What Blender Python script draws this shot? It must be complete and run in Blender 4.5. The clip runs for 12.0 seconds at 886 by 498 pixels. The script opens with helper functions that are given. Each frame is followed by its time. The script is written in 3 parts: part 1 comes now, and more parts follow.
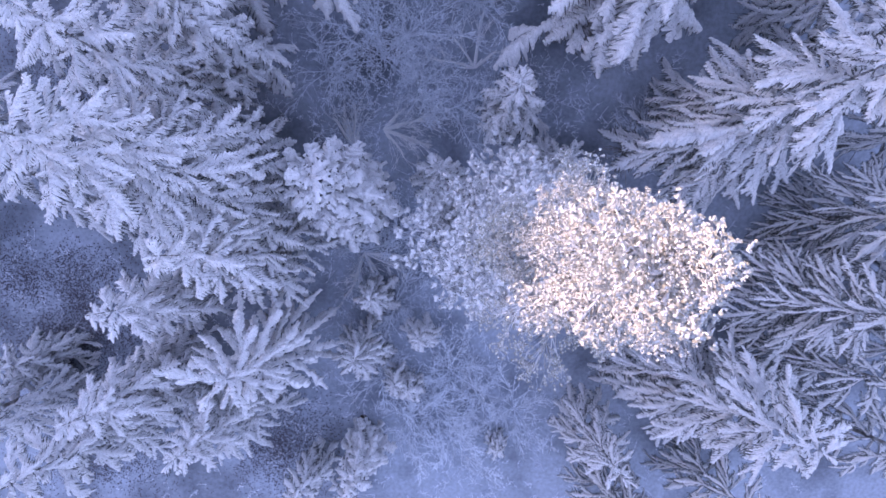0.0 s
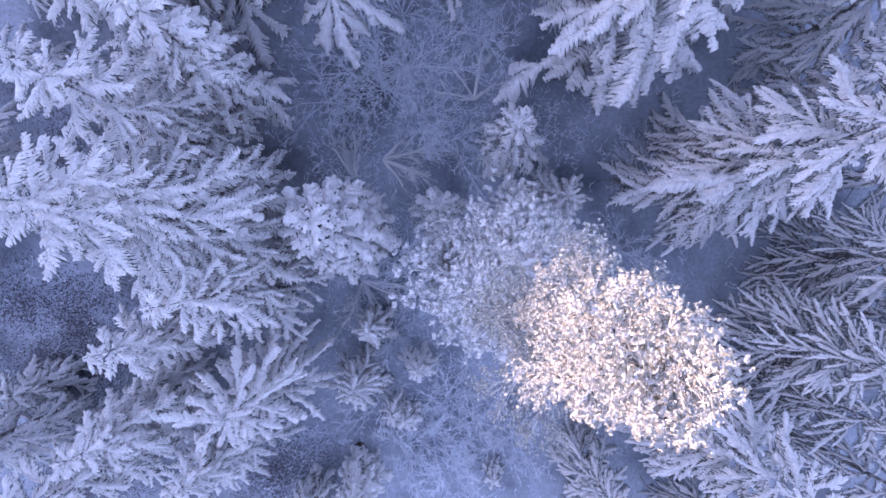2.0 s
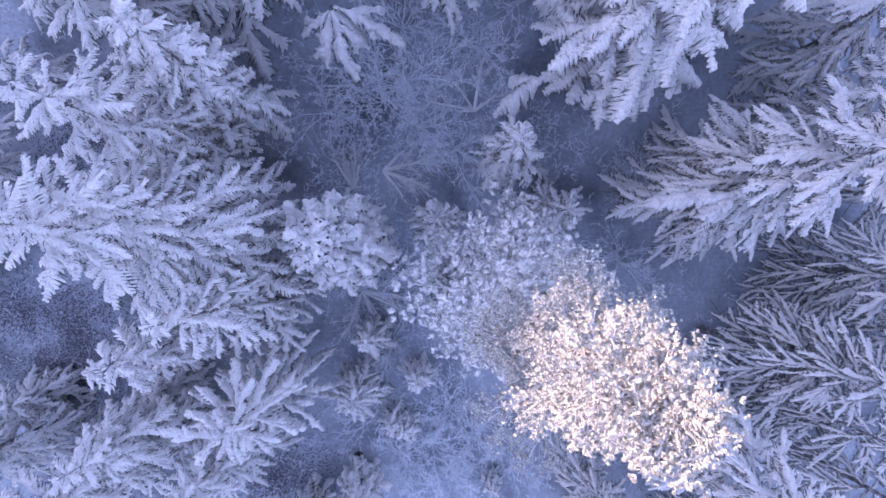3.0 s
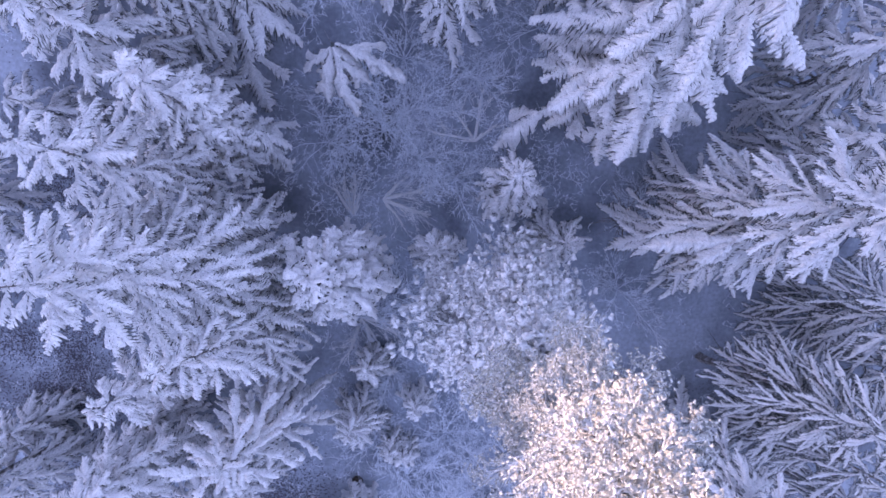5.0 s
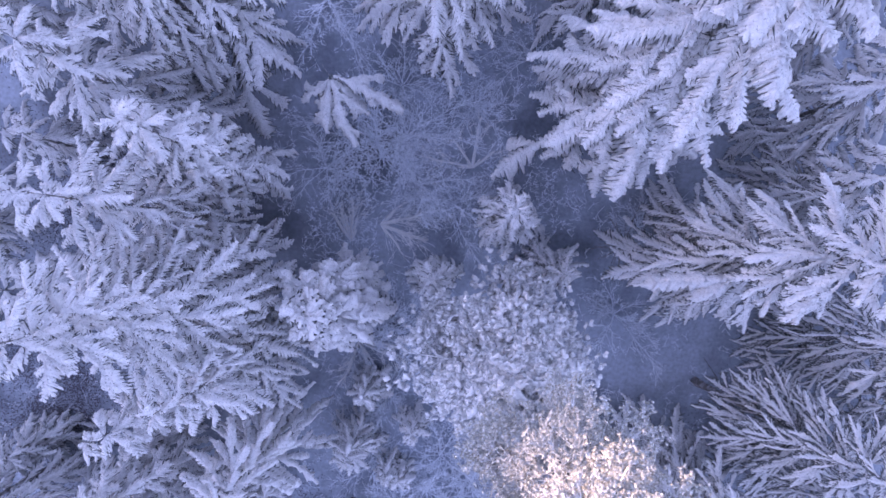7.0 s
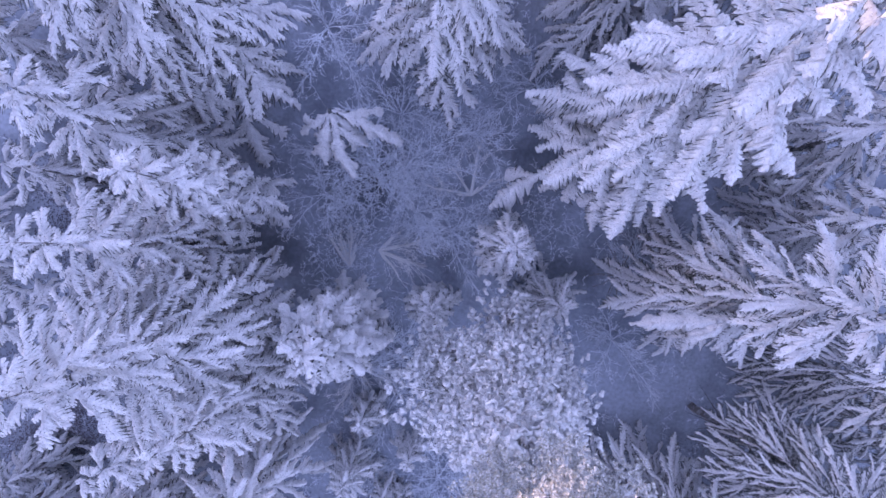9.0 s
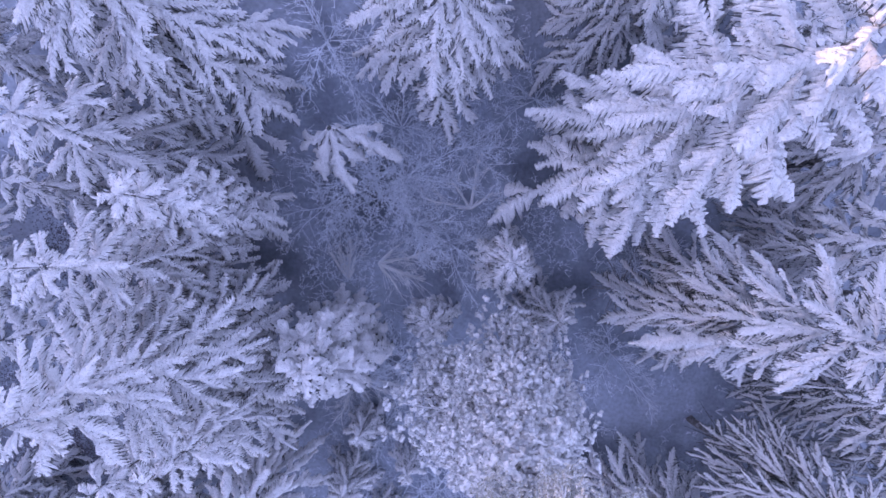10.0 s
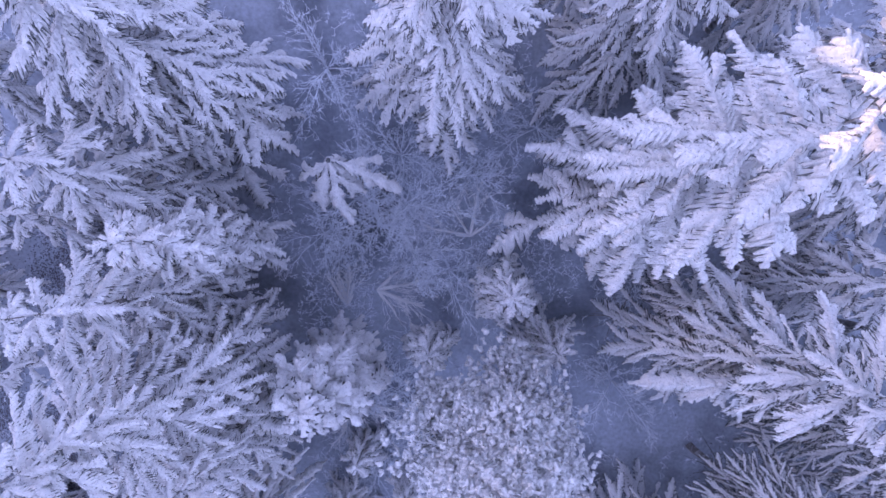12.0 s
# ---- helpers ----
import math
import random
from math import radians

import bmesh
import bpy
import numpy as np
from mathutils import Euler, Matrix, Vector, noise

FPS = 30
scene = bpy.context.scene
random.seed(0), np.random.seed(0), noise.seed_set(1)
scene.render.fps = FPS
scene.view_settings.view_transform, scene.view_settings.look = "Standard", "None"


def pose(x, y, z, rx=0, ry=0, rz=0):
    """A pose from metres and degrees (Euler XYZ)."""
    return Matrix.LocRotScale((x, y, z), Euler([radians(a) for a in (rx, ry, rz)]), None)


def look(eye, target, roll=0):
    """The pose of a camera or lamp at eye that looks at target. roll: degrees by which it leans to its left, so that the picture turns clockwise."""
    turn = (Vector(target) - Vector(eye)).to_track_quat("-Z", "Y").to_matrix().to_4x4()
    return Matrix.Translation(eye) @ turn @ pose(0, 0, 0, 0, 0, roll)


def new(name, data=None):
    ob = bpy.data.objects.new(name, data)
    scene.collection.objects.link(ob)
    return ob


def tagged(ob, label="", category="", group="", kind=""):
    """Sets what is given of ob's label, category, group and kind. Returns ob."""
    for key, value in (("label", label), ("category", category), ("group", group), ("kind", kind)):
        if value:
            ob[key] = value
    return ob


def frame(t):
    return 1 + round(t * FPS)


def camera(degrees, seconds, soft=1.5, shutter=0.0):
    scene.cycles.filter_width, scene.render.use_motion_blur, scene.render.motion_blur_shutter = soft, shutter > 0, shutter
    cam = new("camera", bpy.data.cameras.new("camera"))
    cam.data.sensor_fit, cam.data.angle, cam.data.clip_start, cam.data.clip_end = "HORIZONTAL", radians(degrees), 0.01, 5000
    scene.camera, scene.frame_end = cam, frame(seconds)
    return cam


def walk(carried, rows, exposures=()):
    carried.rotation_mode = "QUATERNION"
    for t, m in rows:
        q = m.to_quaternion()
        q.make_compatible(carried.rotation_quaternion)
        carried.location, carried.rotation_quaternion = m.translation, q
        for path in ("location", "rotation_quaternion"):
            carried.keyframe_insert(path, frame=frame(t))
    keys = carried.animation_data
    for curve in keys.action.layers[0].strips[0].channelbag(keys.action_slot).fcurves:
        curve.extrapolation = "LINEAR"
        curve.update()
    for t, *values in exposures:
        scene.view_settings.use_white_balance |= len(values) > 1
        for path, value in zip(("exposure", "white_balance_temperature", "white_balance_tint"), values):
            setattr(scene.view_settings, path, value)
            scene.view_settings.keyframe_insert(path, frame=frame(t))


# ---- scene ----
cam = camera(64.9, 12.0, soft=1.5)
METRES, EYE, TILT, LEAN, TURN = 8.5, 36.55, -90.0, 0.0, 0.0
ROWS = [
    (0.0, 0.0, 0.0, 0.0, 0.0, 0.0, -0.0),
    (0.5, -0.0037, 0.0024, 0.0448, -0.03, 0.0, -0.11),
    (1.0, -0.0036, 0.0037, 0.0923, -0.1, 0.02, -0.23),
    (1.5, -0.0019, 0.0018, 0.1397, -0.12, 0.04, -0.32),
    (2.0, -0.0003, -0.0004, 0.1821, -0.11, 0.08, -0.44),
    (2.5, -0.0001, -0.0024, 0.216, -0.1, 0.09, -0.54),
    (3.0, 0.0039, -0.0047, 0.2516, -0.09, 0.06, -0.64),
    (5.0, 0.0011, -0.0177, 0.4254, -0.13, 0.07, -1.05),
    (5.5, -0.0014, -0.0194, 0.4604, -0.14, 0.04, -1.16),
    (6.0, 0.0031, -0.0226, 0.4986, -0.15, 0.02, -1.26),
    (6.5, 0.0092, -0.0276, 0.5415, -0.15, 0.0, -1.35),
    (7.0, 0.0138, -0.0305, 0.5866, -0.14, -0.0, -1.45),
    (9.0, 0.0227, -0.0406, 0.7519, -0.1, -0.01, -1.81),
    (9.5, 0.0211, -0.0401, 0.7911, -0.12, -0.04, -1.9),
    (10.0, 0.0231, -0.0379, 0.8358, -0.12, -0.05, -2.0),
    (10.5, 0.0257, -0.0342, 0.8797, -0.12, -0.04, -2.12),
    (11.0, 0.0286, -0.03, 0.9196, -0.1, -0.01, -2.21),
    (11.5, 0.0275, -0.0238, 0.9578, -0.09, 0.02, -2.29),
    (12.0, 0.0235, -0.017, 0.994, -0.08, 0.02, -2.38),
]
walk(cam, [(t, pose(0, 0, EYE, TILT, LEAN, TURN) @ pose(METRES * x, METRES * y, METRES * z, 90 + pitch, roll, yaw)) for t, x, y, z, yaw, pitch, roll in ROWS],
     exposures=[(0.0, 1.97, 6320, 36), (12.0, 1.97, 6380, 43)])

# ---- world and sun ----
# low winter sun; an unseen added ridge leaves only the tallest crowns lit
SUN_WAY = Vector((-0.95, 0.28, 0.0)).normalized()
SUN_ELEVATION = radians(22)
world = bpy.data.worlds.new("winter_sky")
scene.world = world
world.use_nodes = True
sky = world.node_tree.nodes.new("ShaderNodeTexSky")
sky.sky_type, sky.sun_disc = "NISHITA", False
sky.sun_elevation, sky.sun_rotation = SUN_ELEVATION, math.atan2(SUN_WAY.x, SUN_WAY.y)
sky.dust_density, sky.ozone_density = 1.5, 1.5
background = world.node_tree.nodes["Background"]
background.inputs["Strength"].default_value = 0.045
world.node_tree.links.new(sky.outputs["Color"], background.inputs["Color"])
# the even light of a thin winter haze over the whole sky
haze = world.node_tree.nodes.new("ShaderNodeBackground")
haze.inputs["Color"].default_value, haze.inputs["Strength"].default_value = (0.50, 0.66, 1.0, 1), 0.225
both = world.node_tree.nodes.new("ShaderNodeAddShader")
world.node_tree.links.new(background.outputs[0], both.inputs[0])
world.node_tree.links.new(haze.outputs[0], both.inputs[1])
world.node_tree.links.new(both.outputs[0], world.node_tree.nodes["World Output"].inputs["Surface"])
sun = new("sun", bpy.data.lights.new("sun", "SUN"))
sun.data.energy, sun.data.angle, sun.data.color = 1.8, radians(0.6), (1.0, 0.78, 0.58)
sun_from = SUN_WAY * math.cos(SUN_ELEVATION) + Vector((0, 0, math.sin(SUN_ELEVATION)))
sun.matrix_basis = look(sun_from * 100, (0, 0, 0))


# ---- materials ----
def material(name, base, second, scale, rough=0.8, bump=0.3, bump_scale=30.0, fine=None, spread=0.15, edges=(0.35, 0.65), specks=None):
    """Two colours mixed by noise, a finer mottle over them, a change from piece to piece, and relief."""
    m = bpy.data.materials.new(name)
    m.use_nodes = True
    t = m.node_tree
    n, link = t.nodes, t.links.new
    shader = n["Principled BSDF"]
    shader.inputs["Roughness"].default_value = rough
    shader.inputs["Specular IOR Level"].default_value = 0.3
    where = n.new("ShaderNodeNewGeometry")
    big = n.new("ShaderNodeTexNoise")
    big.inputs["Scale"].default_value, big.inputs["Detail"].default_value = scale, 6
    link(where.outputs["Position"], big.inputs["Vector"])
    ramp = n.new("ShaderNodeMapRange")
    ramp.inputs["From Min"].default_value, ramp.inputs["From Max"].default_value = edges
    link(big.outputs["Fac"], ramp.inputs["Value"])
    mix = n.new("ShaderNodeMix")
    mix.data_type = "RGBA"
    mix.inputs[6].default_value, mix.inputs[7].default_value = (*base, 1), (*second, 1)
    link(ramp.outputs["Result"], mix.inputs[0])
    small = n.new("ShaderNodeTexNoise")
    small.inputs["Scale"].default_value, small.inputs["Detail"].default_value = fine or bump_scale, 4
    link(where.outputs["Position"], small.inputs["Vector"])
    info = n.new("ShaderNodeObjectInfo")
    add = n.new("ShaderNodeMath")
    add.operation = "MULTIPLY_ADD"
    link(info.outputs["Random"], add.inputs[0])
    add.inputs[1].default_value = 0.35
    link(small.outputs["Fac"], add.inputs[2])
    value = n.new("ShaderNodeMapRange")
    value.inputs["From Min"].default_value, value.inputs["From Max"].default_value = 0.35, 1.0
    value.inputs["To Min"].default_value, value.inputs["To Max"].default_value = 1 - spread, 1 + spread
    link(add.outputs[0], value.inputs["Value"])
    hsv = n.new("ShaderNodeHueSaturation")
    link(mix.outputs[2], hsv.inputs["Color"])
    link(value.outputs["Result"], hsv.inputs["Value"])
    colour = hsv.outputs["Color"]
    if specks:
        tint, speck_scale, low, high = specks
        dots = n.new("ShaderNodeTexNoise")
        dots.inputs["Scale"].default_value, dots.inputs["Detail"].default_value, dots.inputs["Roughness"].default_value = speck_scale, 5, 0.7
        link(where.outputs["Position"], dots.inputs["Vector"])
        cover = n.new("ShaderNodeMapRange")
        cover.inputs["From Min"].default_value, cover.inputs["From Max"].default_value = low, high
        link(dots.outputs["Fac"], cover.inputs["Value"])
        over = n.new("ShaderNodeMix")
        over.data_type = "RGBA"
        over.inputs[7].default_value = (*tint, 1)
        link(cover.outputs["Result"], over.inputs[0])
        link(colour, over.inputs[6])
        colour = over.outputs[2]
    link(colour, shader.inputs["Base Color"])
    relief = n.new("ShaderNodeTexNoise")
    relief.inputs["Scale"].default_value, relief.inputs["Detail"].default_value = bump_scale, 5
    link(where.outputs["Position"], relief.inputs["Vector"])
    b = n.new("ShaderNodeBump")
    b.inputs["Strength"].default_value, b.inputs["Distance"].default_value = min(1, bump), 0.03 * max(1, bump)
    link(relief.outputs["Fac"], b.inputs["Height"])
    link(b.outputs["Normal"], shader.inputs["Normal"])
    return m


SNOW = material("branch_snow", (0.92, 0.92, 0.93), (0.83, 0.84, 0.86), 3.0, 0.75, 2.4, 11, 14, 0.12, specks=((0.17, 0.18, 0.175), 20.0, 0.59, 0.66))
FROSTY_NEEDLES = material("frosty_needles", (0.045, 0.054, 0.054), (0.15, 0.162, 0.166), 8.0, 0.75, 0.5, 40, 30, 0.35, specks=((0.56, 0.58, 0.60), 26.0, 0.54, 0.64))
RIMED_NEEDLES = material("rimed_needles", (0.42, 0.43, 0.44), (0.70, 0.71, 0.72), 8.0, 0.8, 0.3, 60, 40, 0.25)
FROST = material("hoar_frost", (0.94, 0.945, 0.95), (0.87, 0.88, 0.895), 6.0, 0.8, 0.6, 40, 25, 0.12)
PINE_NEEDLES = material("pine_needles", (0.36, 0.35, 0.29), (0.66, 0.66, 0.62), 8.0, 0.7, 0.3, 60, 40, 0.3)
BARK = material("spruce_bark", (0.10, 0.075, 0.055), (0.05, 0.04, 0.035), 5.0, 0.9, 0.9, 25, 15, 0.25)
FROSTED_BARK = material("frosted_bark", (0.24, 0.22, 0.21), (0.56, 0.56, 0.58), 3.0, 0.9, 0.9, 25, 15, 0.25, (0.45, 0.6))
BARE_WOOD = material("bare_twigs", (0.16, 0.125, 0.10), (0.34, 0.31, 0.30), 5.0, 0.9, 0.5, 25, 15, 0.25)
# dead leaves; their dark purplish tone also carries the shade of the floor
LITTER_SHADE = material("leaves_and_shade", (0.13, 0.124, 0.15), (0.19, 0.183, 0.215), 2.5, 0.9, 0.4, 30, 20, 0.3)
TWIG = material("frosted_twigs", (0.86, 0.91, 0.97), (0.68, 0.73, 0.80), 4.0, 0.85, 0.4, 40, 30, 0.2)
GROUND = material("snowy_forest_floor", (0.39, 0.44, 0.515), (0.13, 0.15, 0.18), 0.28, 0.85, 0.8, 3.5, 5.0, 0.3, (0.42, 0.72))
FAR_WOOD = material("far_snowy_wood", (0.70, 0.715, 0.73), (0.12, 0.14, 0.125), 0.6, 0.85, 0.5, 3, 2.0, 0.2)


# ---- the lie of the land ----
def ground_z(x, y):
    """A slope that climbs to the north; beyond a dip to the west a wooded ridge, out of view, is added to block the
    sun, with a notch that lets a beam through to the tall pine.
    """
    z = 0.4 - 0.06 * 40 * math.tanh(x / 40)
    z += 0.30 * 45 * math.tanh((y - 6.8) / 45)
    s = x * SUN_WAY.x + y * SUN_WAY.y
    p = x * -SUN_WAY.y + y * SUN_WAY.x
    # height and notch of the added ridge set how far down the sun reaches
    sun_notch = (1 + math.tanh((p + 4.0) / 1.0)) * (1 - math.tanh((p - 2.5) / 1.0)) / 4
    shade_crest = 103.4 - 4.6 * sun_notch
    rise = min(max((s - 40) / 200, 0), 1)
    z += shade_crest * rise * rise * (3 - 2 * rise)
    z += 0.35 * noise.noise((x * 0.16, y * 0.16, 0)) + 0.12 * noise.noise((x * 0.7, y * 0.7, 3))
    return z


class Shape:
    """Points and faces gathered for one mesh."""

    def __init__(self):
        self.points, self.faces = [], []

    def ring(self, c, a, b):
        k = len(self.points)
        self.points += [c + a, c + b, c - a, c - b]
        return k

    def finger(self, p, way, length, r, sag=0.25, flat=0.8, rings=2, sides=2):
        """A tapering lumpy finger from p along way, bending down under its load; its ridge is on top."""
        way = way.normalized()
        side = way.cross(Vector((0, 0, 1)))
        side = side.normalized() if side.length > 1e-3 else Vector((1, 0, 0))
        up = side.cross(way)
        last = None
        for i in range(rings):
            u = i / (rings - 0.8)
            w = r * (0.8 + 0.3 * math.sin(math.pi * u)) * (random.uniform(0.75, 1.25) if i else 0.8)
            c = p + way * (length * u) + Vector((0, 0, -sag * length * u * u)) + (side * random.uniform(-0.3, 0.3) + up * random.uniform(-0.3, 0.3)) * (r if i else 0)
            k = len(self.points)
            self.points += [c + side * w - up * (w * 0.3), c + up * (w * flat * 1.25), c - side * w - up * (w * 0.3)]
            if last is not None:
                self.faces += [(last + j, last + (j + 1) % 3, k + (j + 1) % 3, k + j) for j in range(sides)]
            last = k
        self.points.append(p + way * length + Vector((0, 0, -sag * length)))
        tip = len(self.points) - 1
        self.faces += [(last + j, last + (j + 1) % 3, tip) for j in range(sides)]

    def cap(self, p, r, tall):
        """A small uneven pillow of snow."""
        k = len(self.points)
        a = random.uniform(0, 6.28)
        for share, z in ((0.85, -0.3), (1.0, 0.1), (0.6, 0.75)):
            for j in range(6):
                w = r * share * random.uniform(0.75, 1.25)
                self.points.append(p + Vector((math.cos(a + j * 1.0472) * w, math.sin(a + j * 1.0472) * w, z * r * tall)))
        self.points.append(p + Vector((0, 0, r * tall)))
        for ring in (0, 6):
            self.faces += [(k + ring + j, k + ring + (j + 1) % 6, k + ring + 6 + (j + 1) % 6, k + ring + 6 + j) for j in range(6)]
        self.faces += [(k + 12 + j, k + 12 + (j + 1) % 6, k + 18) for j in range(6)]

    def stick(self, a, b, r):
        """A thin three-sided twig."""
        k = len(self.points)
        self.points += [a + Vector((r, 0, 0)), a + Vector((-r * 0.5, r * 0.86, 0)), a + Vector((-r * 0.5, -r * 0.86, 0)), b]
        self.faces += [(k, k + 1, k + 3), (k + 1, k + 2, k + 3), (k + 2, k, k + 3)]

    def twig(self, a, b, r):
        """A thin twig with a roof of frost on it, running out to a point."""
        way = b - a
        side = way.cross(Vector((0, 0, 1)))
        side = side.normalized() * r if side.length > 1e-3 else Vector((r, 0, 0))
        k = len(self.points)
        self.points += [a - side, a + Vector((0, 0, r * 0.7)), a + side, b]
        self.faces += [(k, k + 1, k + 3), (k + 1, k + 2, k + 3)]

    def tube(self, line, radii, flat=1.0):
        """A four-sided tube through the points of a line."""
        last = None
        for i, c in enumerate(line):
            way = (line[min(i + 1, len(line) - 1)] - line[max(i - 1, 0)]).normalized()
            side = way.cross(Vector((0, 0, 1)))
            side = side.normalized() if side.length > 1e-3 else Vector((1, 0, 0))
            up = side.cross(way)
            k = self.ring(c, side * radii[i], up * (radii[i] * flat))
            if last is not None:
                self.faces += [(last + j, last + (j + 1) % 4, k + (j + 1) % 4, k + j) for j in range(4)]
            last = k

    def blades(self, p, way, length, width, count, sag=0.25):
        """Needle sprays: pairs of pointed blades along a twig."""
        way = way.normalized()
        side = way.cross(Vector((0, 0, 1)))
        side = side.normalized() if side.length > 1e-3 else Vector((1, 0, 0))
        for i in range(count):
            u = (i + 0.5) / count
            c = p + way * (length * u) + Vector((0, 0, -sag * length * u * u - 0.012))
            for sgn in (1, -1):
                k = len(self.points)
                out = (side * sgn + way * 0.7 + Vector((0, 0, -0.25))).normalized() * (width * random.uniform(0.8, 1.3))
                self.points += [c - way * (length / count * 0.6), c + way * (length / count * 0.6), c + out]
                self.faces.append((k, k + 1, k + 2))

    def mesh(self, name, m, smooth=True):
        me = bpy.data.meshes.new(name)
        me.from_pydata([tuple(v) for v in self.points], [], self.faces)
        me.polygons.foreach_set("use_smooth", [smooth] * len(me.polygons))
        me.materials.append(m)
        me.update()
        return me


def part(name, data, parent, m=None, label=""):
    ob = new(name, data)
    ob.parent = parent
    if m is not None:
        ob.matrix_basis = m
    return tagged(ob, label)


# ---- branches: a small stock of each kind, shared by the trees ----
def spruce_branch(length, half, gap, thick, rise, droop, laterals, lat_len=0.45, sweep=0.6, hang=0.45, nick=0.6, fringe=1.15, spread=(0.6, 0.95), uneven=0.0, needles=None):
    """A spruce bough along +x: wood and needles in one mesh, the blanket of snow that lies on it in another.

    half: half the width of the snow; gap: from tooth to tooth along its edge; nick: how deep the notches go;
    fringe: how far the needles reach past the snow; uneven: how much plainer one edge is than the other."""
    dark, snow = Shape(), Shape()
    small = min(1, 0.45 + 0.28 * length)
    half, thick, gap = half * small, thick * small, gap * (0.6 + 0.4 * small)
    sway, wave = random.uniform(-0.18, 0.18), random.uniform(-0.03, 0.03)

    def at(s):
        return Vector((length * s, length * (sway * s * s + wave * math.sin(7 * s)), length * (rise * s - droop * s * s)))

    def blanket(place, way_at, span, half, thick, skirt):
        """A lumpy strip that arches over the line; its edges hang down and are notched into teeth."""
        teeth = max(4, int(span / gap))
        phase, beat = random.uniform(0, 6.28), random.uniform(2.5, 5) * span
        rows = []
        reach_of = {}
        for i in range(teeth * 3 + 1):
            s = min(1, (i // 3 + (0, 0.28, 0.74)[i % 3]) / teeth)
            way = way_at(s)
            side = way.cross(Vector((0, 0, 1))).normalized()
            full = half * (1 + 0.28 * math.sin(beat * s + phase) + 0.18 * math.sin(2.3 * beat * s + 2 * phase)) * min(1, 0.42 + 1.9 * s) * min(1, 0.4 + 3.2 * (1 - s))
            high = thick * random.uniform(0.55, 1.4) * min(1, 0.4 + 3 * (1 - s))
            c = place(s)
            row = []
            for sgn in (-1, 1):
                # each tooth has its own length and slant; the snow closes some of the notches
                tooth, slant, shut = reach_of.setdefault((sgn, i // 3), (random.uniform(0.6, 1.3), sweep * random.uniform(0.5, 1.5), 0.3 if random.random() < 0.33 else 1))
                deep = nick * shut * (1 if sgn < 0 else 1 - uneven) * random.uniform(0.7, 1.15)
                reach = full * tooth * ((1 - deep) if i % 3 == 0 else random.uniform(0.92, 1.06))
                out = side * sgn + way * slant
                edge = c + out * reach + Vector((0, 0, -hang * reach * random.uniform(0.8, 1.2)))
                mid = c + out * (min(reach, full) * 0.56) + Vector((0, 0, high * random.uniform(0.35, 0.8) * (0.55 if i % 3 == 0 else 1) - hang * 0.3 * reach))
                under = c + out * (reach * 0.8) + Vector((0, 0, -hang * reach - thick * 0.55))
                row.append((mid, edge, under))
                if i % 3 == 1:
                    k = len(dark.points)
                    far = full * fringe * random.uniform(0.8, 1.2)
                    low = Vector((0, 0, -thick * 0.3))
                    dark.points += [c - way * (gap * 0.5) + low, c + way * (gap * 0.55) + low, c + (side * sgn + way * (sweep * random.uniform(0.8, 1.3))) * far + Vector((0, 0, -hang * far * 1.1 - thick * 0.4))]
                    dark.faces.append((k, k + 1, k + 2))
                    if fringe > 1.3:
                        far *= random.uniform(0.7, 1.0)
                        dark.points += [c + low, c + way * gap + low, c + (side * sgn * 0.8 + way * (sweep + random.uniform(0, 0.6))) * far + Vector((0, 0, -hang * far * 0.7))]
                        dark.faces.append((k + 3, k + 4, k + 5))
            (lm, le, lu), (rm, re, ru) = row
            top = c + Vector((0, 0, high)) + side * (random.uniform(-0.15, 0.15) * full)
            rows.append((lu, le, lm, top, rm, re, ru) if skirt else (le, top, re))
        k, wide = len(snow.points), len(rows[0])
        for row in rows:
            snow.points += list(row)
        for i in range(len(rows) - 1):
            for j in range(wide - 1):
                p = k + wide * i + j
                snow.faces.append((p, p + wide, p + wide + 1, p + 1))

    def ahead(s):
        return (at(min(1, s + 0.05)) - at(s - 0.05)).normalized()

    dark.tube([at(i / 6) for i in range(7)], [0.012 + 0.035 * length / 3 * (1 - i / 7) for i in range(7)])
    blanket(lambda s: at(0.04 + 0.96 * s), ahead, length, half, thick, True)
    for i in range(laterals):
        s = 0.14 + 0.58 * (i + random.random() * 0.6) / max(1, laterals)
        root = at(s)
        way = ahead(s)
        side = way.cross(Vector((0, 0, 1))).normalized() * (1 if i % 2 else -1)
        out = (way + side * random.uniform(*spread) + Vector((0, 0, random.uniform(-0.2, 0.03)))).normalized()
        span = length * lat_len * (1.1 - 0.75 * s) * random.uniform(0.75, 1.2)

        bend = side * random.uniform(-0.32, 0.2) + Vector((0, 0, random.uniform(-0.45, -0.12)))

        def place(q, root=root, out=out, span=span, bend=bend):
            return root + out * (span * q) + bend * (span * q * q)

        dark.stick(place(0), place(1), 0.016)
        blanket(place, lambda q, out=out, bend=bend: (out + bend * (2 * q)).normalized(), span, half * 0.75, thick * 0.9, False)
    return dark.mesh("branch", needles or FROSTY_NEEDLES, False), snow.mesh("snow_load", SNOW)


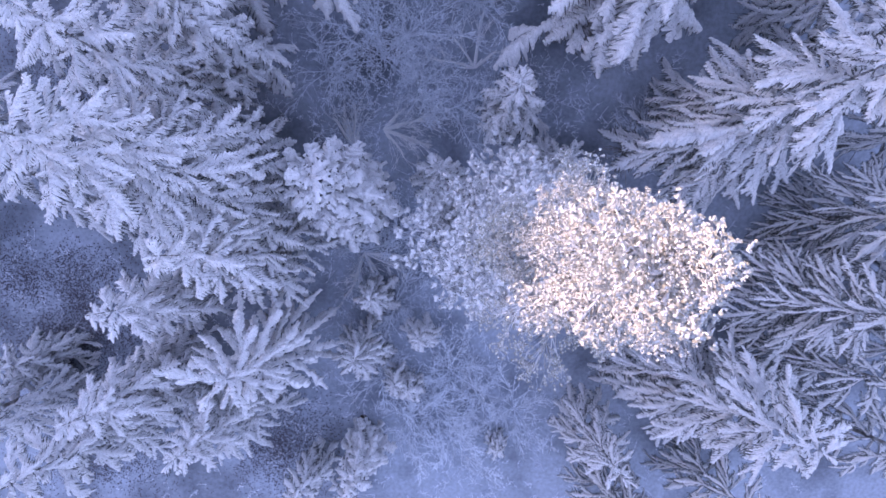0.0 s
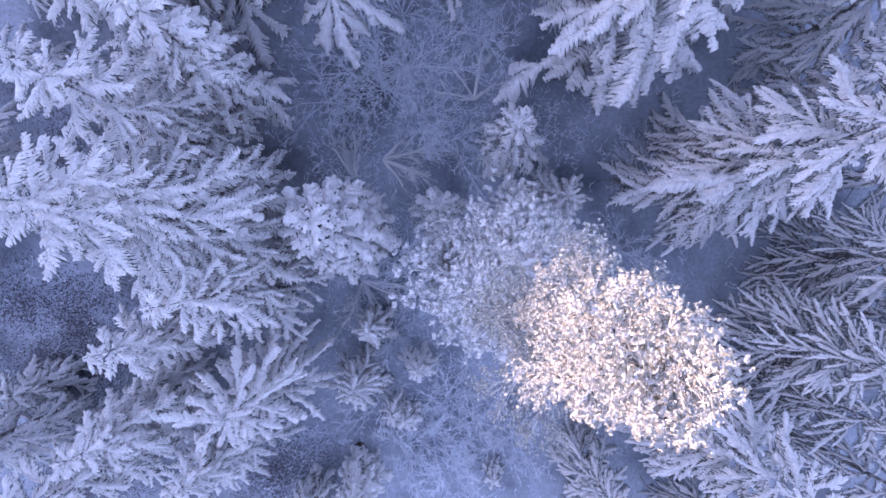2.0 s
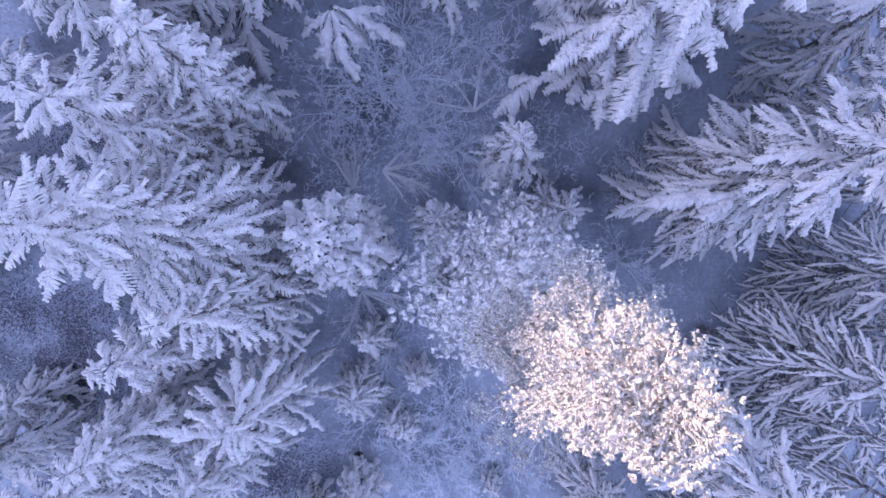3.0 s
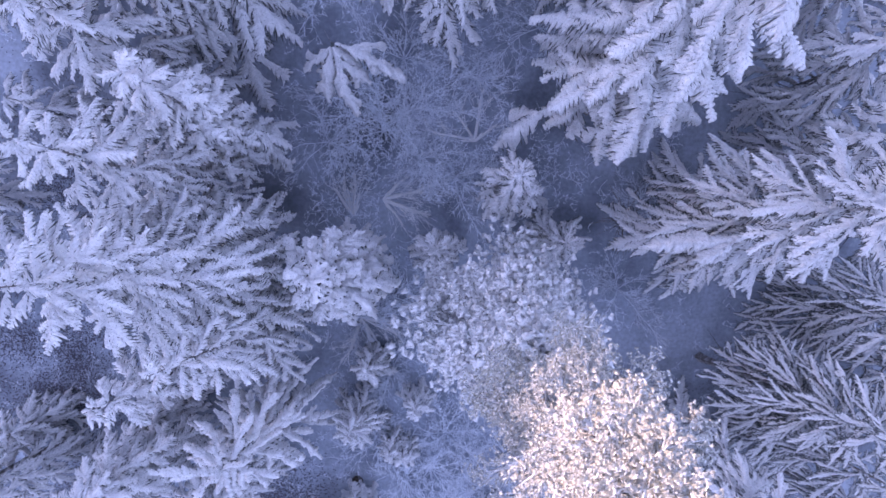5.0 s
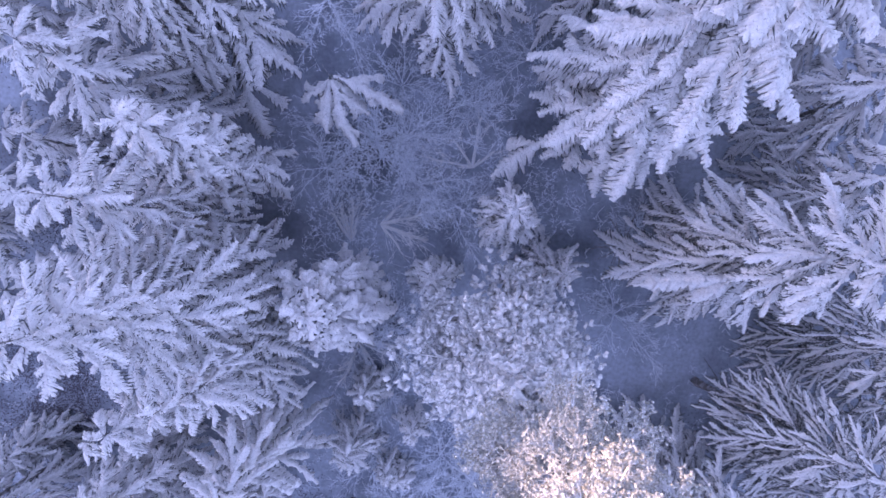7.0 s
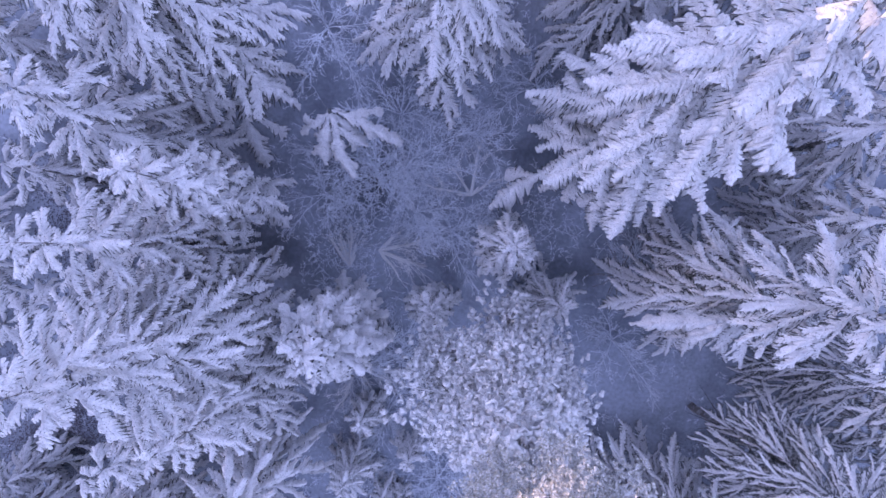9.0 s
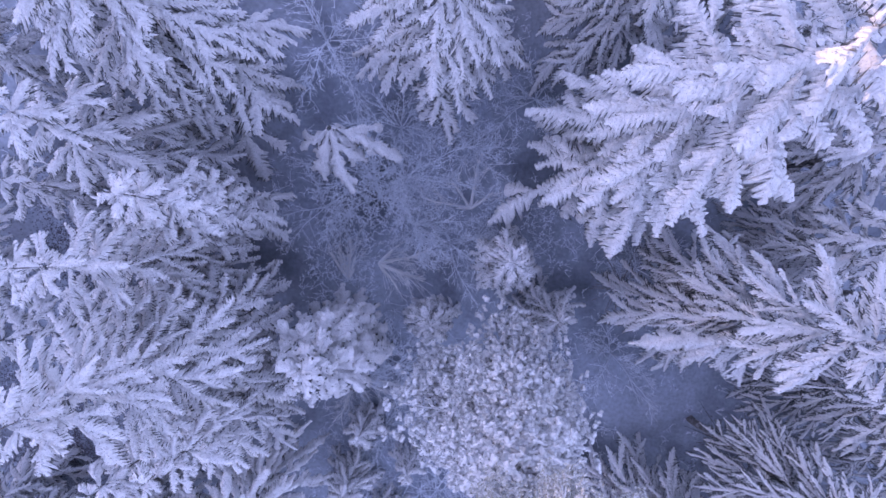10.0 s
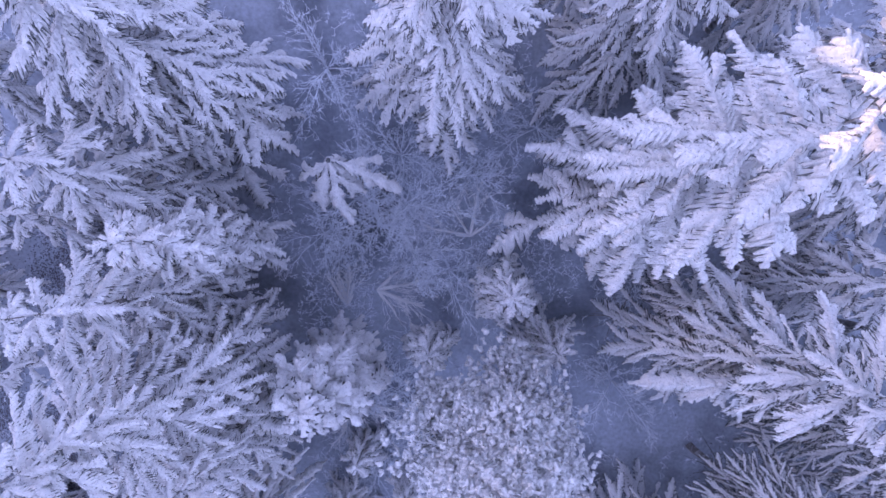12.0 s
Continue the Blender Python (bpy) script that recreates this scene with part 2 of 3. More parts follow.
def tuft_branch(length, lobe, clumps, shoots, lobes, needles, frost, fat, cap):
    """A forked bough along +x; its side shoots gather in clumps and end in tufts of rimed needles under a cap of snow."""
    dark, snow = Shape(), Shape()

    def at(s, bend=random.uniform(-0.2, 0.2)):
        return Vector((length * s, length * bend * s * s, length * (0.12 * s - 0.1 * s * s)))

    dark.tube([at(i / 5) for i in range(6)], [0.008 + 0.03 * length / 2.5 * (1 - i / 6) for i in range(6)])
    snow.tube([at(0.1 + 0.85 * i / 5) + Vector((0, 0, 0.03)) for i in range(6)], [0.028 * random.uniform(0.7, 1.4) for _ in range(6)])
    for i in range(clumps):
        s = 0.22 + 0.78 * math.sqrt((i + random.random()) / clumps)
        spread = 0.42 * length * (1.2 - s * 0.75)
        root = at(max(0.05, s - 0.25))
        heart = at(min(1, s)) + Vector((random.uniform(-0.2, 0.2) * spread, (1 if i % 2 else -1) * random.uniform(0.05, 1) * spread, random.uniform(-0.3, 0.45) * spread))
        snow.stick(root + Vector((0, 0, 0.03)), heart, 0.026)
        dark.stick(root, heart, 0.016)
        for _ in range(shoots):
            wide = lobe * (3.2 if needles is PINE_NEEDLES else 1.8)
            p = heart + Vector((random.gauss(0, wide), random.gauss(0, wide), random.gauss(0, wide * 0.55)))
            way = (p - root).normalized()
            snow.stick(heart.lerp(root, 0.15) + Vector((0, 0, 0.02)), p, 0.010)
            dark.stick(heart.lerp(root, 0.15), p, 0.012)
            if random.random() < cap:
                snow.cap(p + Vector((0, 0, lobe * 0.15)), lobe * random.uniform(0.35, 0.75), 0.65)
            for k in range(lobes):
                turn = Vector((random.gauss(0, 1), random.gauss(0, 1), random.gauss(0.15, 0.6))).normalized()
                out = (way * 0.8 + turn).normalized()
                r = lobe * random.uniform(0.7, 1.4)
                snow.finger(p, out, r, r * fat, 0.12, 0.95, 2, 3)
                if k == 1 or needles is PINE_NEEDLES:
                    dark.blades(p, (out + Vector((0, 0, -0.4))), r * 1.5, r * 0.7, 1, 0.2)
    return dark.mesh("branch", needles, False), snow.mesh("snow_load", frost)


STOCK = {}
# broad feathers, fine lace, drooping loads, pillows, long streaks, dark thin streaks and thick rolls
for kind, make in (
    ("fern", lambda n: spruce_branch(n, 0.29, 0.145, 0.08, 0.16, 0.36, int(n * 0.6), 0.45, 0.4, 0.85, 0.74, 1.15)),
    ("lace", lambda n: spruce_branch(n, 0.185, 0.11, 0.06, 0.15, 0.33, int(n * 1.2), 0.5, 0.5, 0.9, 0.8, 1.25)),
    ("heavy", lambda n: spruce_branch(n, 0.21, 0.14, 0.08, 0.06, 0.48, int(n * 1.7), 0.5, 1.0, 0.8, 0.65, 1.4, (0.45, 0.8))),
    ("pad", lambda n: spruce_branch(n, 0.24, 0.15, 0.10, 0.08, 0.40, int(n * 1.6), 0.45, 0.8, 0.6, 0.68, 1.2)),
    ("pillow", lambda n: spruce_branch(n, 0.28, 0.20, 0.19, 0.14, 0.34, int(n * 2.2), 0.45, 0.4, 0.5, 0.5, 1.05)),
    ("cauliflower", lambda n: spruce_branch(n, 0.33, 0.27, 0.26, 0.14, 0.34, int(n * 1.6), 0.4, 0.3, 0.5, 0.42, 1.05)),
    ("slab", lambda n: spruce_branch(n, 0.27, 0.24, 0.09, 0.08, 0.40, int(n * 1.1), 0.5, 0.7, 0.45, 0.35, 1.15, (0.35, 0.6))),
    ("streak", lambda n: spruce_branch(n, 0.155, 0.12, 0.08, 0.05, 0.48, int(n * 2.0), 0.5, 0.8, 0.9, 0.6, 1.6, (0.35, 0.8))),
    ("thin", lambda n: spruce_branch(n, 0.105, 0.10, 0.05, 0.06, 0.46, int(n * 1.8), 0.55, 0.8, 0.9, 0.62, 2.3, (0.3, 0.7))),
    ("finger", lambda n: spruce_branch(n, 0.19, 0.19, 0.17, 0.22, 0.26, int(n * 0.35), 0.4, 0.5, 0.5, 0.6, 1.05, uneven=0.8)),
):
    for size in (0.6, 1.3, 2.2, 3.4):
        STOCK[kind, size] = [make(size) for _ in range(5)]
for kind, lobe, clumps, shoots, lobes, needles, fat, cap in (
    ("pine", 0.042, 18, 11, 4, PINE_NEEDLES, 0.28, 0.0),
    ("rime", 0.15, 10, 8, 3, RIMED_NEEDLES, 0.38, 0.7),
):
    for size in (0.6, 1.3, 2.2, 3.4):
        count = max(6, int(clumps * min(1.3, size / 2.2)))
        STOCK[kind, size] = [tuft_branch(size, lobe, count, shoots, lobes, needles, FROST, fat, cap) for _ in range(4)]


def bough(tree, kind, place, azimuth, pitch, length, roll=0.0):
    size = min((0.6, 1.3, 2.2, 3.4), key=lambda q: abs(math.log(q / length)))
    wood, load = random.choice(STOCK[random.choice(kind.split()), size])
    m = Matrix.Translation(place) @ Matrix.Rotation(azimuth, 4, "Z") @ Matrix.Rotation(-pitch, 4, "Y") @ Matrix.Rotation(roll, 4, "X") @ Matrix.Scale(length / size, 4)
    branch = part("branch", wood, tree, m)
    part("snow_load", load, branch, None, "white snow lying along the bough")


def conifer(name, label, group, x, y, top, radius, boughs, kind, crown=0.75, power=0.8, pitch_top=42, pitch_low=-18, lean=(0, 0), bare=0, ragged=0.0):
    """A trunk with its boughs; crown: the share of the height that carries boughs; lean: how far the top stands off the foot."""
    foot = ground_z(x, y) - 0.1
    height = top - foot
    tree = tagged(new(name, None), label, "tree", group)
    tree.matrix_basis = pose(x, y, foot)
    lean = Vector((lean[0], lean[1], 0))

    def axis(h):
        return lean * h * h + Vector((0, 0, height * h))

    wood = Shape()
    girth = 0.011 * height + 0.03
    wood.tube([axis(i / 10) for i in range(11)], [girth * (1.25 if i == 0 else max(0.07, (1 - i / 10.2) ** 1.4)) for i in range(11)])
    part("trunk", wood.mesh("trunk", FROSTED_BARK), tree)
    turn = random.uniform(0, 6.28)
    for i in range(boughs):
        # boughs stand in whorls of five
        u = min(1, ((i // 5 + 0.5 + random.uniform(-0.22, 0.22)) / ((boughs + 4) // 5)) ** 0.95)
        h = 1 - 0.012 - crown * u
        length = (0.22 + radius * u ** power) * random.uniform(0.72, 1.18)
        length *= 1 + ragged * noise.noise((1.3 * math.cos(turn + 1.2566), 1.3 * math.sin(turn + 1.2566) + x, 5 * u))
        turn += 1.2566 + random.uniform(-0.25, 0.25) + (0.75 if i % 5 == 0 else 0)
        pitch = radians(pitch_top + (pitch_low - pitch_top) * min(1, u * 1.5) ** 0.7 + random.uniform(-9, 9))
        bough(tree, kind, axis(h), turn, pitch, length, random.uniform(-0.3, 0.3))
    if boughs:
        bough(tree, kind, axis(0.965), turn, radians(76), 0.035 * height + 0.25)
    for i in range(bare):
        h = (1 - crown) * random.uniform(0.35, 1)
        stick = Shape()
        way = Vector((1, random.uniform(-0.1, 0.1), random.uniform(-0.5, 0)))
        reach = radius * random.uniform(0.25, 0.6)
        stick.tube([way * (reach * k / 4) + Vector((0, 0, -0.1 * reach * (k / 4) ** 2)) for k in range(5)], [0.025 - 0.005 * k for k in range(5)])
        part("dead_branch", stick.mesh("dead_branch", BARK), tree, Matrix.Translation(axis(h)) @ Matrix.Rotation(random.uniform(0, 6.28), 4, "Z"), "bare brown dead branch")
    return tree


# ---- ground ----
def sheet():
    s = Shape()
    steps = [-3000, -1500, -800, -500, -350, -280] + list(range(-240, -40, 8)) + [-40 + 0.8 * i for i in range(101)] + list(range(48, 248, 8)) + [300, 450, 800, 1500, 3000]
    across = sorted(set(steps + [-252 + 1.5 * k for k in range(75)]))
    steps = sorted(set(steps + [45 + 1.5 * k for k in range(35)]))
    n = len(across)
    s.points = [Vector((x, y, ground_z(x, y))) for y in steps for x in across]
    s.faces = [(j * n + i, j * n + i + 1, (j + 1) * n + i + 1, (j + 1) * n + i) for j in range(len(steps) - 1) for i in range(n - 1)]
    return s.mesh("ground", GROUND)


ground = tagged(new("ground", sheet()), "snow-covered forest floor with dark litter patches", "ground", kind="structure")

# ---- the trees: x, y, top, radius, boughs, kind ----
SPRUCES = [
    (7.3, 11.0, 28.4, 4.8, 105, "fern"),      # tall one whose tip reaches the sun
    (18.2, 1.4, 17.0, 3.6, 65, "thin"),
    (17.5, -5.2, 14.0, 3.6, 50, "thin"),
    (11.6, -6.2, 16.0, 4.4, 80, "streak"),
    (7.5, -9.5, 8.0, 2.4, 45, "streak"),
    (9.2, -13.2, 8.0, 3.0, 45, "thin"),
    (-9.8, 2.6, 22.5, 4.6, 105, "lace"),
    (-10.8, 6.2, 20.0, 3.8, 58, "lace"),
    (-8.4, -0.2, 16.5, 3.2, 54, "lace"),
    (-12.3, -2.3, 12.5, 2.8, 50, "pad"),
    (-14.0, -6.5, 11.0, 3.2, 60, "pad"),
    (-10.6, -8.3, 9.5, 3.2, 60, "lace"),
    (-16.5, -9.0, 12.0, 3.2, 45, "heavy"),
    (-20.5, -5.6, 5.0, 2.4, 35, "heavy"),
    (-9.6, 14.4, 24.3, 4.7, 84, "heavy"),
    (-14.0, 16.5, 20.0, 3.8, 45, "heavy"),
    (0.1, 15.8, 24.5, 4.3, 85, "heavy"),
    (7.2, 17.2, 20.3, 3.8, 60, "streak"),
    (11.8, 14.8, 17.0, 3.6, 50, "streak"),
    (16.5, 11.5, 18.0, 3.6, 50, "streak"),
    (3.1, 6.6, 9.8, 2.1, 50, "pad"),
    (-0.2, 3.6, 5.9, 1.9, 34, "pad"),
    (-3.6, -2.5, 2.6, 1.5, 30, "pad"),
    (-4.3, -5.4, 3.6, 2.1, 46, "lace"),
    (-2.6, -7.2, 0.6, 1.2, 26, "lace"),
    (-5.4, -13.6, 1.8, 1.2, 24, "lace"),
    (-1.2, -4.6, 1.8, 1.3, 26, "pad"),
    (-1.9, -7.6, -0.2, 1.3, 24, "fern"),
    (3.0, -11.2, -1.4, 0.9, 22, "heavy"),
    (5.6, 4.0, 6.4, 2.4, 44, "lace"),
    (-7.2, -12.2, 3.5, 1.9, 34, "heavy"),
    (-11.6, 10.4, 20.0, 3.4, 52, "heavy"),
    (-16.8, 9.2, 11.0, 3.0, 26, "heavy"),
    (-17.5, 14.0, 18.0, 3.6, 35, "heavy"),
    (4.6, 20.8, 18.0, 3.4, 40, "streak"),
    (12.5, 19.5, 19.0, 3.8, 45, "streak"),
    (17.0, 16.5, 18.0, 3.8, 40, "streak"),
    (16.2, 8.0, 16.5, 3.6, 55, "streak"),
    (-16.5, 3.0, 13.0, 3.2, 30, "heavy"),
    # from here on: edge trees, added mostly to shade the open ground
    (-25.0, 1.0, 11.0, 3.2, 35, "heavy"),
    (-21.5, 5.5, 16.0, 3.4, 35, "heavy"),
    (-21.0, -7.5, 12.0, 3.4, 35, "heavy"),
    (21.0, 5.5, 18.0, 3.6, 35, "thin"),
    (21.5, -1.5, 16.0, 3.6, 35, "thin"),
    (24.5, -4.5, 12.0, 3.6, 30, "thin"),
    (20.5, -9.0, 13.0, 3.6, 35, "thin"),
    (14.0, -12.0, 8.0, 3.2, 35, "thin"),
]
for x, y, top, radius, boughs, kind in SPRUCES:
    tall = top - ground_z(x, y)
    size = "tall" if tall > 15 else "young" if tall < 9 else "middling"
    look_of = {"lace": "with lace-like rimed boughs", "streak": "with long drooping snow-streaked boughs", "thin": "with dark thinly snowed boughs", "pad": "with pillowy snow on its boughs", "fern": "with fine fern-like snowy boughs", "heavy": "with drooping snow-laden boughs", "finger": "with thick snow-covered branches"}[kind]
    conifer("spruce_tree", f"{size} spruce {look_of}, standing in snow", "spruces of the forest", x, y, top, radius, boughs, kind, 0.9 if tall < 9 else 0.8, 0.65 if tall > 15 else 0.8, bare=4 if tall > 15 else 0)

# one with a bare lower trunk beside the clearing, and one with a long low bough
conifer("spruce_tree", "tall spruce with dark boughs above a bare lower trunk", "spruces of the forest", 14.8, -2.2, 16.0, 4.0, 66, "thin", 0.55, bare=18)
broad = conifer("spruce_tree", "tall spruce with snow-streaked boughs and one long low bough", "spruces of the forest", 12.0, 5.0, 22.2, 4.4, 95, "streak", 0.8, 0.65, bare=5)
bough(broad, "finger", Vector((-0.6, -0.5, 12.5 - ground_z(12.0, 5.0))), radians(194), radians(-14), 4.4)
star = conifer("spruce_tree", "young spruce with thick white fingers of snow and a bent leader", "spruces of the forest", -8.2, -4.9, 10.6, 3.3, 56, "finger", 0.8, 0.35, 16, -24)
bough(star, "finger", Vector((0, 0, 10.3 - ground_z(-8.2, -4.9))), math.atan2(0.9, -1.5), radians(58), 3.2)
sparse = conifer("spruce_tree", "small sparse spruce with a bare leader above snowy branches", "spruces of the forest", -4.6, 11.9, 10.3, 1.8, 0, "slab")
for turn, pitch, length in ((-14, -12, 3.4), (-46, -26, 2.4), (-78, -18, 3.1), (-108, -24, 2.6), (-142, -24, 2.0), (40, -52, 1.4), (130, -55, 1.3), (-90, -58, 1.8)):
    bough(sparse, "slab", Vector((0, 0, 8.9 + 0.02 * pitch - ground_z(-4.6, 11.9))), radians(turn), radians(pitch), length)

conifer("pine_tree", "tall pine, its rimed crown lit gold by the low sun", "pines of the forest", 3.05, -0.45, 27.3, 2.1, 80, "pine", 0.29, 0.65, 55, 0, (0.45, 0.15), ragged=0.6)
conifer("pine_tree", "broad pine with a crown white with rime, in shade", "pines of the forest", 2.8, 0.35, 17.2, 3.45, 84, "rime", 0.62, 0.55, 45, -12, ragged=0.45)
conifer("pine_tree", "young round pine loaded with lumps of snow", "pines of the forest", -4.5, 2.5, 12.4, 2.35, 115, "cauliflower cauliflower pillow", 0.8, 0.45, 52, -8, ragged=0.4)
conifer("spruce_tree", "slim spruce with a lumpy snow-laden crown", "spruces of the forest", -8.7, 8.3, 18.5, 2.2, 60, "pad", 0.75, 0.6, 35, -22)
conifer("pine_tree", "small pine with lumps of snow on its crown", "pines of the forest", -4.3, -11.0, 4.6, 1.7, 50, "pillow", 0.85, 0.7, 40, -20)


# ---- bare shrubs and birches under the trees ----
def shrub_stem(reach, thick=0.024):
    """One thin arching stem, and the spray of frosted twigs that it carries."""
    wood, frost = Shape(), Shape()
    way = Vector((1, 0, random.uniform(0.8, 2.2))).normalized()
    line = [Vector((0, 0, 0))]
    for k in range(6):
        way = (way + Vector((0.05, random.uniform(-0.22, 0.22), -0.16 - 0.05 * k))).normalized()
        line.append(line[-1] + way * (reach / 6))
    wood.tube(line, [thick * (1.3 - 0.14 * k) for k in range(7)])
    for i in range(14):
        u = 1.0 + 4.9 * (i + random.random()) / 14
        base = line[int(u)].lerp(line[int(u) + 1], u - int(u))
        ahead = (line[int(u) + 1] - line[int(u)]).normalized()
        out = (ahead + Vector((random.uniform(-0.9, 0.9), random.uniform(-0.9, 0.9), random.uniform(-0.3, 0.7)))).normalized()
        long = random.uniform(0.5, 1.2) * (1.25 - u / 8) * reach / 2.4
        bend = base + out * (long * 0.5)
        tip = bend + (out + Vector((random.uniform(-0.4, 0.4), random.uniform(-0.4, 0.4), random.uniform(-0.3, 0.1)))).normalized() * (long * 0.5)
        frost.twig(base, bend, 0.02)
        frost.twig(bend.lerp(base, 0.3), tip, 0.018)
        for k in range(9):
            fork = base.lerp(bend, random.random()) if k % 2 else bend.lerp(tip, random.random())
            frost.twig(fork, fork + (out * 0.7 + Vector((random.uniform(-1, 1), random.uniform(-1, 1), random.uniform(-0.3, 0.6)))) * random.uniform(0.12, 0.4), 0.02)
    coat = TWIG if thick < 0.05 else FROST
    return wood.mesh("stem", coat), frost.mesh("twig_spray", coat)


STEMS = [shrub_stem(r) for r in (1.8, 2.2, 2.6, 3.0, 3.4, 3.8, 4.2, 2.4)]
SHRUB_SPOTS = [(-1.8, 10.6), (0.6, 7.4), (-4.2, 10.8), (-0.4, -9.2), (-1.2, 8.2), (-3.0, 9.6), (1.6, 12.2), (-5.8, 9.0), (-2.0, 13.0),
               (-4.6, -0.2), (-2.6, -3.0), (0.4, -7.0), (2.0, -8.6), (-1.8, -9.8), (0.4, -11.4), (4.2, -9.4), (-3.4, -7.4), (-2.6, 1.0), (10.6, 6.4), (-5.6, 16.8), (9.8, 1.6), (4.6, 14.6)]
for x, y in SHRUB_SPOTS:
    shrub = tagged(new("bare_shrub"), "bare frosted shrub with thin forked stems", "shrub", "shrubs of the clearing")
    shrub.matrix_basis = pose(x, y, ground_z(x, y) - 0.05, 0, 0, random.uniform(0, 360))
    count = random.randint(9, 11)
    for i in range(count):
        stem, spray = random.choice(STEMS)
        m = Matrix.Rotation(6.283 * i / count + random.uniform(-0.5, 0.5), 4, "Z") @ Matrix.Scale(random.uniform(0.7, 1.1), 4)
        stem = part("stem", stem, shrub, m)
        tagged(part("twig_spray", spray, stem, None, "fine twigs white with frost"), kind="stuff")


# two leafless shrubs whose stout frosted limbs lean out over the clearing: x, y, way, spread, limbs
STOUT = [shrub_stem(r, 0.07) for r in (3.2, 3.8, 4.4, 5.0)]
for x, y, way, fan, count in ((-3.1, 6.2, 12, 62, 16), (-4.6, 5.3, 98, 28, 18), (-4.3, -0.2, -50, 60, 10), (1.6, 9.2, 110, 70, 12)):
    shrub = tagged(new("bare_shrub"), "leafless shrub with stout frosted limbs leaning one way", "shrub", "shrubs of the clearing")
    shrub.matrix_basis = pose(x, y, ground_z(x, y) - 0.05)
    for i in range(count):
        limb, spray = STOUT[i % 4]
        m = Matrix.Rotation(radians(way + fan * (2 * (i + random.random()) / count - 1)), 4, "Z") @ Matrix.Rotation(radians(random.uniform(25, 58)), 4, "Y") @ Matrix.Scale(random.uniform(0.75, 1.05), 4)
        limb = part("stem", limb, shrub, m)
        tagged(part("twig_spray", spray, limb, None, "fine twigs white with frost"), kind="stuff")

# a leafless brown bush and a dark stump that the snow has left bare
bush = tagged(new("bare_bush"), "leafless brown bush almost free of snow", "shrub")
bush.matrix_basis = pose(9.7, 5.3, ground_z(9.7, 5.3) - 0.05)
for i in range(48):
    m = Matrix.Rotation(6.283 * i / 48 + random.uniform(-0.3, 0.3), 4, "Z") @ Matrix.Rotation(random.uniform(-0.6, 0.45), 4, "Y") @ Matrix.Scale(random.uniform(0.35, 0.8), 4)
    part("stem", STEMS[i % 8][0], bush, m).material_slots[0].link = "OBJECT"
for stem in bush.children:
    stem.material_slots[0].material = BARE_WOOD
stump = Shape()
rim = 9
for level, (r, z) in enumerate(((0.34, -0.1), (0.27, 0.15), (0.24, 0.45), (0.20, 0.5), (0.02, 0.47))):
    stump.points += [Vector((math.cos(6.283 * k / rim) * r * random.uniform(0.9, 1.12), math.sin(6.283 * k / rim) * r * random.uniform(0.9, 1.12), z)) for k in range(rim)]
    if level:
        stump.faces += [((level - 1) * rim + k, (level - 1) * rim + (k + 1) % rim, level * rim + (k + 1) % rim, level * rim + k) for k in range(rim)]
tagged(new("tree_stump", stump.mesh("tree_stump", BARK)), "dark weathered tree stump standing in the snow", "stump").matrix_basis = pose(-4.6, -9.9, ground_z(-4.6, -9.9))


# ---- low frosted undergrowth on the forest floor ----
def undergrowth():
    s = Shape()
    for i in range(6000):
        # thickest in the clearing
        x, y = (random.uniform(-25, 24), random.uniform(-17, 24)) if i % 2 else (random.gauss(-0.5, 4.5), random.gauss(4.0, 8.5))
        if noise.noise((x * 0.3, y * 0.3, 7)) < random.uniform(-0.4, 0.4):
            continue
        foot = Vector((x, y, ground_z(x, y) - 0.02))
        for k in range(random.randint(3, 5)):
            a, up = random.uniform(0, 6.283), random.uniform(0.15, 1.2)
            reach = random.uniform(0.15, 0.6)
            tip = foot + Vector((math.cos(a), math.sin(a), up)) * reach
            s.twig(foot, tip, 0.017)
            for _ in range(2):
                fork = foot.lerp(tip, random.uniform(0.35, 0.9))
                s.twig(fork, fork + Vector((random.uniform(-1, 1), random.uniform(-1, 1), random.uniform(0, 0.8))) * (reach * 0.4), 0.022)
    return s.mesh("undergrowth", TWIG)


tagged(new("undergrowth", undergrowth()), "low frosted twigs and dwarf shrubs on the snowy floor", "undergrowth", kind="stuff")


